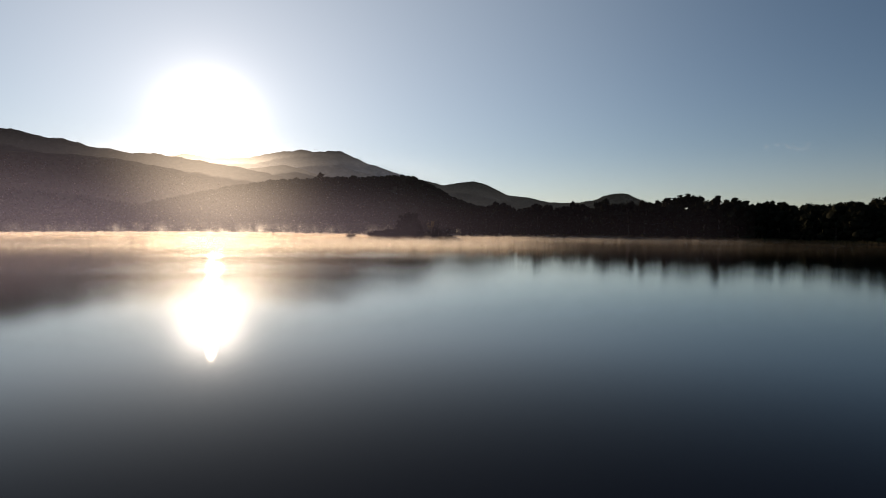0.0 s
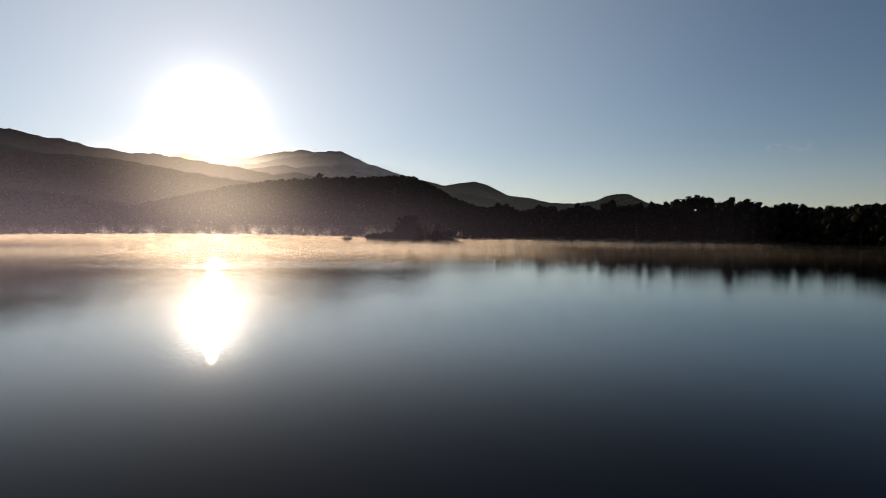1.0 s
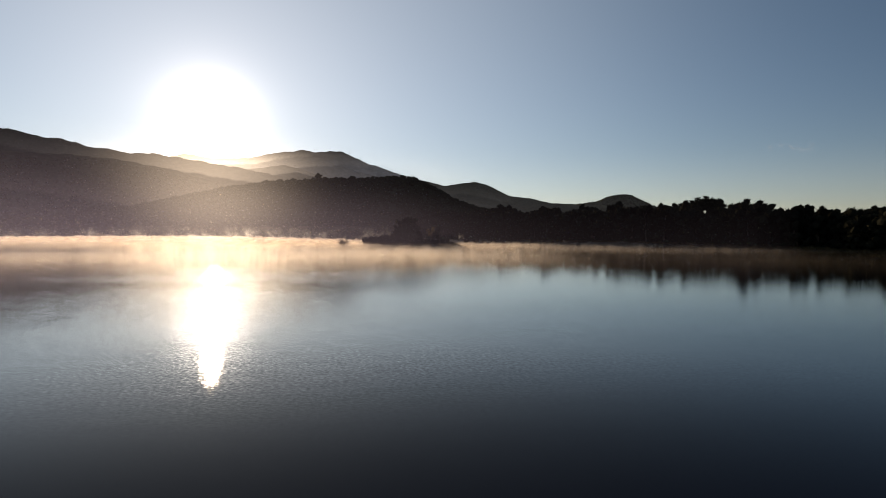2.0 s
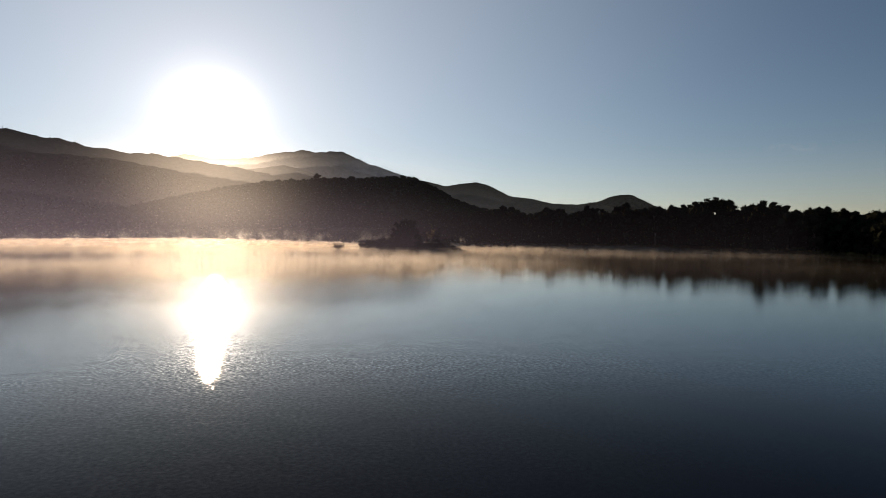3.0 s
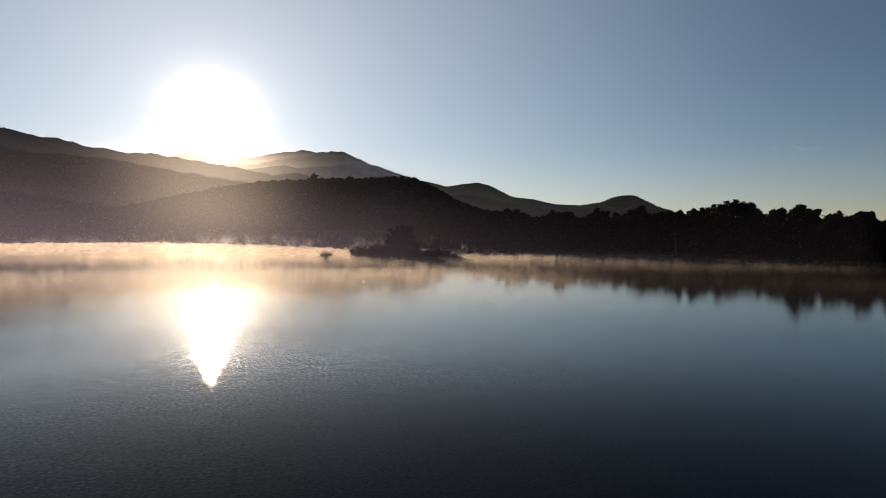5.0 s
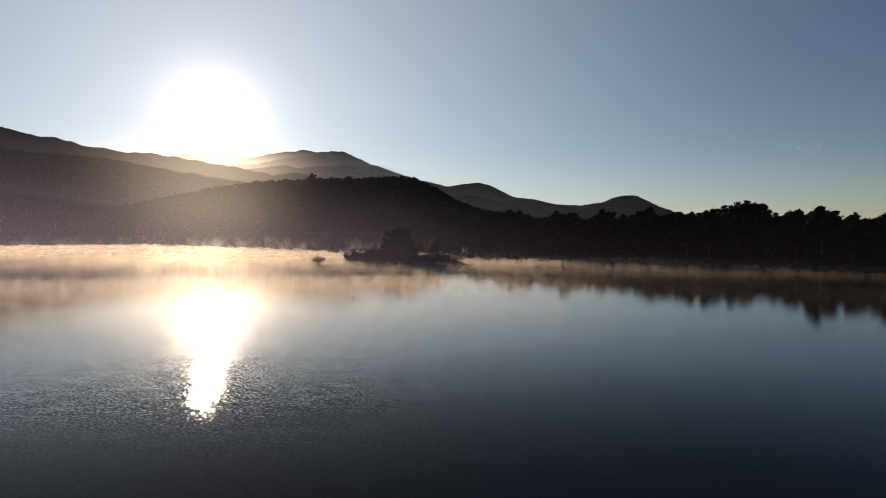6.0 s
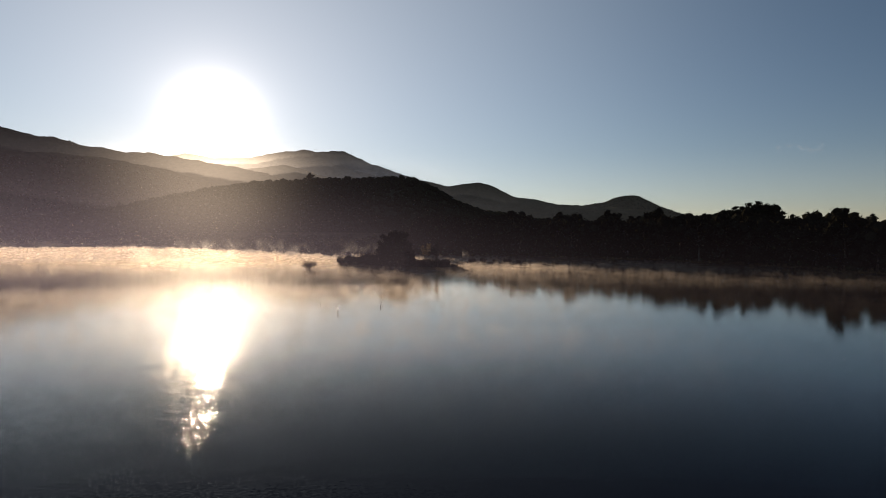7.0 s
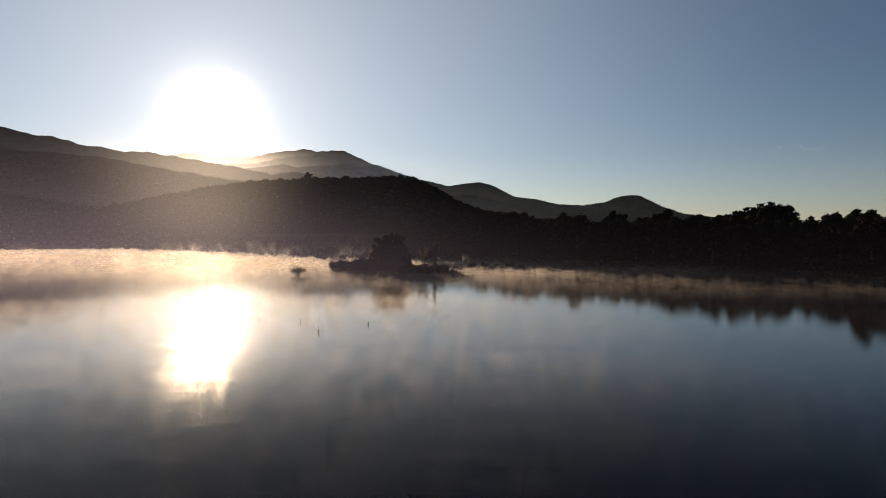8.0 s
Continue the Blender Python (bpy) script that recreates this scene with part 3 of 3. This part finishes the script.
def islet():
    """A low flat mound of earth, its outline frayed."""
    verts, faces, turns = [], [], 72
    rings = (0.0, 0.45, 0.75, 0.9, 1.0, 1.08)
    high = (0.55, 0.5, 0.38, 0.2, 0.02, -0.6)
    for f, z in zip(rings, high):
        for j in range(turns):
            a = 2 * math.pi * j / turns
            w = 1 + 0.07 * math.sin(5 * a + 1) + 0.05 * math.sin(11 * a) + 0.03 * math.sin(23 * a)
            verts.append((-11.5 + 16.0 * w * f * math.cos(a), islet_y(-11.5 + 16.0 * w * f * math.cos(a)) + 7.5 * w * f * math.sin(a), z))
    for i in range(len(rings) - 1):
        for j in range(turns):
            faces.append((i * turns + j, i * turns + (j + 1) % turns, (i + 1) * turns + (j + 1) % turns, (i + 1) * turns + j))
    ob = part("islet", (verts, faces), EARTH, smooth=True)
    tagged(ob, "low earthen islet overgrown with bushes", "islet", kind="structure")
    verts, faces = [], []
    for f, z in zip(rings, high):
        for j in range(turns):
            a = 2 * math.pi * j / turns
            w = 1 + 0.08 * math.sin(4 * a + 2) + 0.05 * math.sin(9 * a) + 0.03 * math.sin(19 * a)
            verts.append((13 + 11 * w * f * math.cos(a), 233 + 2.6 * w * f * math.sin(a), z * 0.7 - 0.03))
    for i in range(len(rings) - 1):
        for j in range(turns):
            faces.append((i * turns + j, i * turns + (j + 1) % turns, (i + 1) * turns + (j + 1) % turns, (i + 1) * turns + j))
    ob = part("islet", (verts, faces), EARTH, smooth=True)
    tagged(ob, "flat muddy spit behind the islet", "islet", kind="structure")


islet()


def bush(seed, width, height, material=None):
    """A bush: several stems from the ground and a ragged mound of leaves."""
    r = np.random.default_rng(seed)
    root = new("bush")
    stems, centres, radii = [], [], []
    for i in range(9):
        a, q = r.uniform(0, 6.28), width * 0.5 * r.uniform(0.15, 0.95)
        tip = Vector((math.cos(a) * q, math.sin(a) * q, height * r.uniform(0.55, 0.92) * (1 - 0.35 * (q / width * 2) ** 2)))
        stems.append(tube([(tip.x * 0.2, tip.y * 0.2, -0.15), (tip.x * 0.6, tip.y * 0.6, tip.z * 0.55), tip], [0.05, 0.035, 0.01], 5))
        for k in (0.35, 0.7, 0.95):
            centres.append((tip.x * (0.5 + k / 2), tip.y * (0.5 + k / 2), tip.z * k))
            radii.append(width * 0.17 * r.uniform(0.8, 1.3))
    part("stem", join(stems), BARK, root)
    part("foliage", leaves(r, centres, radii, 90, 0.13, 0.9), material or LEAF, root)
    return root


def set_bush(proto, x, y, z, turn, size, label):
    ob = copy_thing(proto, Matrix.LocRotScale((x, y, z), Euler((0, 0, turn)), (size, size, size)))
    return tagged(ob, label, "bush", "bushes of the islet")


BUSHES = [bush(300, 4.5, 2.4), bush(301, 4.0, 2.0), bush(302, 3.4, 1.7)]
spots = [(-26.0, 0, 1.0), (-24.0, -2, 1.25), (-22.5, 2, 1.0), (-20.5, -3, 1.3), (-19, 1, 1.5), (-17.5, -4, 1.4), (-16.5, 2, 1.45), (-15, -4.5, 1.5), (-13, -5, 1.45), (-10.5, -5.2, 1.5),
         (-8, -4.6, 1.2), (-7.8, 1, 1.3), (-5.5, -4.0, 0.9), (-5.2, 1, 0.95), (-3, -3.2, 0.8), (-2.5, 2, 0.95), (-0.5, -2.5, 0.7), (0.4, 1.5, 1.1), (1.8, -1.5, 0.55), (2.6, 0.3, 0.55), (-12.5, 3, 1.6)]
for i, (x, v, s) in enumerate(spots):
    set_bush(BUSHES[i % 3], x, islet_y(x) + v, 0.3, i * 1.7, s, "dark dense bush at the islet's edge" if v < -1.5 else "dark bush in the islet's thicket")
for i, (x, y, s) in enumerate(((8, 233, 0.55), (11, 233.4, 0.7), (14.5, 233, 0.5), (18, 233.2, 0.6), (21, 233, 0.45))):
    set_bush(BUSHES[i % 3], x, y, 0.22, i * 2.1, s, "small dark bush on the muddy spit")
for ob, (x, y) in zip(BUSHES, ((-21.5, -1), (-10, 3.5), (-4, 3.5))):
    ob.location = (x, islet_y(x) + y, 0.3)
    tagged(ob, "dark dense bush on the islet", "bush", "bushes of the islet")

dome = tree("tree", 410, 8.4, 2.5, "broad", 110)
dome.location = (-12.4, 213.4, 0.35)
tagged(dome, "dark round tree rising over the islet's bushes", "tree", "trees of the islet")
for x, y, s, turn in ((-14.0, 213.8, 0.9, 2.0), (-10.9, 213.0, 0.95, 4.1), (-12.4, 215.2, 0.98, 5.5), (-15.2, 214.5, 0.7, 1.2), (-9.4, 212.6, 0.66, 3.3)):
    tagged(copy_thing(dome, Matrix.LocRotScale((x, y, 0.35), Euler((0, 0, turn)), (s, s, s))), "dark tree in the islet's rounded clump", "tree", "trees of the islet")
slim = tree("tree", 411, 6.6, 0.75, "column")
slim.location = (-1.6, 209.5, 0.35)
tagged(slim, "slender dark upright tree on the islet", "tree", "trees of the islet")


def sparse_tree(seed, height):
    """A thin tree with open twigs and few leaves."""
    r = np.random.default_rng(seed)
    root = new("sapling")
    wood, centres = [], []
    for i in range(11):
        a, q = r.uniform(0, 6.28), r.uniform(0.3, 1.4)
        tip = Vector((math.cos(a) * q, math.sin(a) * q, height * r.uniform(0.6, 1.0)))
        wood.append(tube([(0, 0, -0.2), (tip.x * 0.3, tip.y * 0.3, tip.z * 0.5), tip], [0.06, 0.035, 0.01], 5))
        centres += [(tip.x * 0.8, tip.y * 0.8, tip.z * 0.85), tip[:]]
    part("trunk", join(wood), BARK, root)
    part("crown", leaves(r, centres, [0.42] * len(centres), 34, 0.10, 1.0), DRY, root)
    return root


thin = sparse_tree(420, 5.6)
thin.location = (-4.3, 210.5, 0.35)
tagged(thin, "thin open sapling with autumn leaves on the islet", "tree", "trees of the islet")


# ---- the bare shrub standing in the water ----
def water_shrub():
    r = np.random.default_rng(55)
    root = new("shrub")
    twigs, stems = [], []
    for i in range(26):
        a = r.uniform(0, 6.28)
        q = r.uniform(0.3, 1.6)
        tip = Vector((math.cos(a) * q, math.sin(a) * q * 0.8, r.uniform(0.8, 1.65) * (1.12 - 0.36 * q)))
        mid = Vector((tip.x * 0.45, tip.y * 0.45, tip.z * 0.62))
        stems.append(tube([(tip.x * 0.1, tip.y * 0.1, -1.7), (tip.x * 0.12, tip.y * 0.12, 0.0), mid, tip], [0.04, 0.035, 0.022, 0.008], 5))
        for k in range(13):
            p = mid.lerp(tip, r.uniform(0.1, 1.0))
            e = p + Vector((r.normal() * 0.3, r.normal() * 0.3, abs(r.normal()) * 0.35))
            twigs.append(tube([p, e], [0.02, 0.008], 4))
    part("stem", join(stems), BARK, root)
    part("twigs", join(twigs), BARK, root, "fine bare twigs")
    ob = leaves(r, [(r.normal() * 0.8, r.normal() * 0.6, 0.35 + 0.5 * r.random()) for i in range(16)], [0.4] * 16, 9, 0.09)
    part("foliage", ob, DRY, root, "few withered leaves")
    root.location = (-32.0, 204.5, 0.0)
    root.scale = (1.4, 1.4, 1.3)
    tagged(root, "bare twiggy shrub standing in the misty water", "shrub")


water_shrub()


# ---- the row of stakes ----
def stake(height, radius, painted=False):
    root = new("stake")
    top = height * 0.4 if painted else height
    body = [(0, 0, -1.75), (0.01, 0, 0.0), (0.015, 0.005, top * 0.6), (0.02, 0.01, top)]
    part("post", tube(body, [radius, radius, radius * 0.95, radius * 0.85], 8), POST, root)
    if painted:
        part("cap", tube([(0.014, 0.004, height * 0.34), (0.02, 0.01, height + 0.03)], [radius * 1.3, radius * 1.2], 8), SLEEVE, root, "white plastic sleeve")
    return root


dark = stake(0.38, 0.06)
dark.location = (-7.6, 139.8, 0)
tagged(dark, "thick dark wooden stake standing in the lake", "stake", "row of stakes")
white = stake(0.55, 0.06, True)
white.location = (-12.3, 135.9, 0)
tagged(white, "wooden stake with a white plastic sleeve in the lake", "stake", "row of stakes")
thin_stake = stake(0.40, 0.033)
thin_stake.location = (-15.6, 141.4, 0)
tagged(thin_stake, "thin weathered wooden stake standing in the lake", "stake", "row of stakes")
for x, y, h in ((-14.8, 141.3, 0.95), (-20.7, 142.8, 0.8), (-26.5, 145.8, 0.62), (-32.4, 146.9, 0.68), (-37.7, 148.4, 0.66), (-38.6, 148.7, 0.62), (-43.3, 149.4, 0.68),
                (-48.7, 151.5, 0.7), (-49.8, 152.0, 0.62), (-55.2, 153.9, 0.8), (-60.6, 155.9, 0.7), (-61.2, 155.6, 0.62), (-66.5, 157.6, 0.66), (-72.2, 159.5, 0.7)):
    copy_thing(thin_stake, Matrix.LocRotScale((x, y, 0), Euler((0.03 * math.sin(x), 0.03 * math.cos(x * 3), x)), (1, 1, h)))


# ---- dry grass and reeds on the bank ----
def blades(name, label, spots, low, high, seed, material):
    r = np.random.default_rng(seed)
    verts, faces = [], []
    for x, y, z in spots:
        for k in range(4):
            h, a = r.uniform(low, high), r.uniform(0, 6.28)
            bx, by = x + r.normal() * 0.15, y + r.normal() * 0.15
            lx, ly, w = r.normal() * 0.2 * h, r.normal() * 0.2 * h, 0.03 + 0.02 * r.random()
            n = len(verts)
            verts += [(bx - w * math.cos(a), by - w * math.sin(a), z - 0.05), (bx + w * math.cos(a), by + w * math.sin(a), z - 0.05),
                      (bx + lx * 0.4 + w * 0.6 * math.cos(a), by + ly * 0.4 + w * 0.6 * math.sin(a), z + h * 0.6), (bx + lx, by + ly, z + h)]
            faces += [(n, n + 1, n + 2), (n, n + 2, n + 3)]
    return tagged(part(name, (verts, faces), material), label, "grass", kind="stuff")


spots = []
for i in range(5200):
    a = rng.uniform(math.atan2(10, 120), math.atan2(205, -30))
    q = float(shore_radius(a)) + rng.gamma(1.5, 1.4) + 0.3
    x, y = LAKE[0] + q * math.cos(a), LAKE[1] + q * math.sin(a)
    spots.append((x, y, float(land_height(x, y))))
blades("reeds", "dry brown grass and reeds along the bank", spots, 0.3, 0.9, 61, DRY)
spots = []
for i in range(1500):
    a = rng.uniform(0, 6.28)
    f = rng.uniform(0.88, 1.02)
    spots.append((-11.5 + 16.0 * f * math.cos(a), islet_y(-11.5 + 16.0 * f * math.cos(a)) + 7.5 * f * math.sin(a), 0.05))
blades("reeds", "dark reeds round the islet", spots, 0.3, 1.0, 62, DRY)


# ---- masts on the summits ----
def mast(x, y, z, height, label):
    root = new("radio_mast")
    part("pole", tube([(0, 0, -4), (0, 0, height)], [0.9, 0.4], 6), STEEL, root)
    part("platform", tube([(0, 0, height * 0.55), (0, 0, height * 0.65)], [1.5, 1.5], 8), STEEL, root)
    root.location = (x, y, z)
    tagged(root, label, "mast")


mast(-706, 4400, 536, 26, "grey lattice mast on the distant summit")
mast(-1478, 2000, 325, 9, "thin mast on the long ridge")


# ---- haze between the hills, mist on the lake ----
def curtain(name, label, radius, a0, a1, z0, z1, material, centre=(0, 60), steps=90, wave=0.0, rows=6):
    """A curved upright sheet of moist air round the lake, between two bearings (degrees from +y towards +x)."""
    verts, faces = [], []
    for i in range(steps + 1):
        a = radians(a0 + (a1 - a0) * i / steps)
        for j in range(rows + 1):
            s = j / rows
            r = radius + wave * (math.sin(i * 0.7) + 0.6 * math.sin(i * 1.9 + 1)) + wave * 0.6 * math.sin(3 * s + i * 0.35)
            verts.append((centre[0] + r * math.sin(a), centre[1] + r * math.cos(a), z0 + (z1 - z0) * s))
    n = rows + 1
    for i in range(steps):
        for j in range(rows):
            faces.append((i * n + j, (i + 1) * n + j, (i + 1) * n + j + 1, i * n + j + 1))
    return tagged(part(name, (verts, faces), material, smooth=True), label, "haze", kind="stuff")


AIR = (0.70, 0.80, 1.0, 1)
# purplish tint: haze and lens veil over the dark hill, put into the colour
SHADE_AIR = (0.80, 0.72, 1.0, 1)
EYE = (0, 37)          # middle of the arcs in which the ranges lie
curtain("haze", "thin sunlit haze before the near hill", 206, -80, 26, 0.1, 45,
        haze_material("near_haze", 7, 44, 0.054, SHADE_AIR, 0.16, grow=(-110, 20)), EYE)
curtain("haze", "thin sunlit haze along the far shore", 187, -80, 26, 0.1, 26,
        haze_material("shore_haze", 4, 25, 0.03, SHADE_AIR, 0.2, grow=(-95, 8)))
# a fifth is kept on the right, imitating lens veil on the wood
LAKE_HAZE_VEIL = haze_material("lake_haze_and_veil", 0, 18, 0.009, SHADE_AIR, 0.15, grow=(-35, 40), least=0.2)
for ring in (92, 102, 113, 124, 134):
    curtain("haze", "faint haze, part lens veil, over the lake about the islet", ring, -85, 40, 0.1, 16, LAKE_HAZE_VEIL)
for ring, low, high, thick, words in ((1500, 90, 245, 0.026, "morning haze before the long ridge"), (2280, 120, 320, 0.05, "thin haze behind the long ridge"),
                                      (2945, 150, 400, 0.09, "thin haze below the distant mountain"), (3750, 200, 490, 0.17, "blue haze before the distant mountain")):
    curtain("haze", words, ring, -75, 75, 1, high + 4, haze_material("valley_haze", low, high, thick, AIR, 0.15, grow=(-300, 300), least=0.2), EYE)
curtain("haze", "morning haze in the valley behind the near hill", 720, -75, -4, 1, 134, haze_material("west_valley_haze", 30, 130, 0.018, SHADE_AIR, 0.12, grow=(-230, -60)), EYE)
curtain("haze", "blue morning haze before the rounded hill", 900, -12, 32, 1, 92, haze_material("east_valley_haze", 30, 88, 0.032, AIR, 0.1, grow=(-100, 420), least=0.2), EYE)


def lake_mist(name, label, radii, top, seed, material):
    """Mist over the lake as many low, wavering veils, one behind the other."""
    r = np.random.default_rng(seed)
    verts, faces = [], []
    for q in radii:
        a = np.radians(np.arange(-62, 48, 0.8 if q < 150 else 0.55))
        p1, p2, p3 = r.uniform(0, 6.28, 3)
        rr = q + r.uniform(-0.3, 0.3) + 0.5 * np.sin(a * 11 + p1) + 0.12 * np.sin(a * 37 + p2) + 0.04 * np.sin(a * 90 + p3)
        x, y = rr * np.sin(a), rr * np.cos(a)
        inside = np.hypot(x - LAKE[0], y - LAKE[1]) < shore_radius(np.arctan2(y - LAKE[1], x - LAKE[0])) + 1.0
        n = len(verts)
        for z in (0.01, top * 0.5, top):
            verts += list(zip(x, y + 0.5 * z, np.full(len(x), z)))
        m = len(x)
        for j in range(m - 1):
            if inside[j] and inside[j + 1]:
                faces += [(n + j, n + j + 1, n + m + j + 1, n + m + j), (n + m + j, n + m + j + 1, n + 2 * m + j + 1, n + 2 * m + j)]
    return tagged(part(name, (verts, faces), material), label, "mist", kind="stuff")


veils, q = [], 165.0
while q < 345:
    veils.append(q)
    q += 1.5 + (q - 165) * 0.006
lake_mist("mist", "white morning mist drifting low over the lake", veils, 1.9, 71, MIST)
lake_mist("mist", "thin shreds of mist over the open water", np.concatenate([np.arange(92.0, 125.0, 0.5), np.arange(125.0, 165.0, 0.9)]), 1.9, 72, NEAR_MIST)
curtain("mist", "golden mist rising along the far shore", 232, -56, -15, 0.1, 8, WISP, wave=0.25, steps=160)
curtain("mist", "golden mist rising before the far shore", 203, -60, -4, 0.1, 6, WISP, wave=0.25, steps=160)
curtain("mist", "lone puff of mist rising behind the islet", 172.5, 1.7, 2.4, 0.5, 7, PUFF, steps=12, wave=0.1)
curtain("cloud", "faint thin cloud high over the wood", 4100, 28.9, 32.2, 455, 525, CLOUD, steps=24)
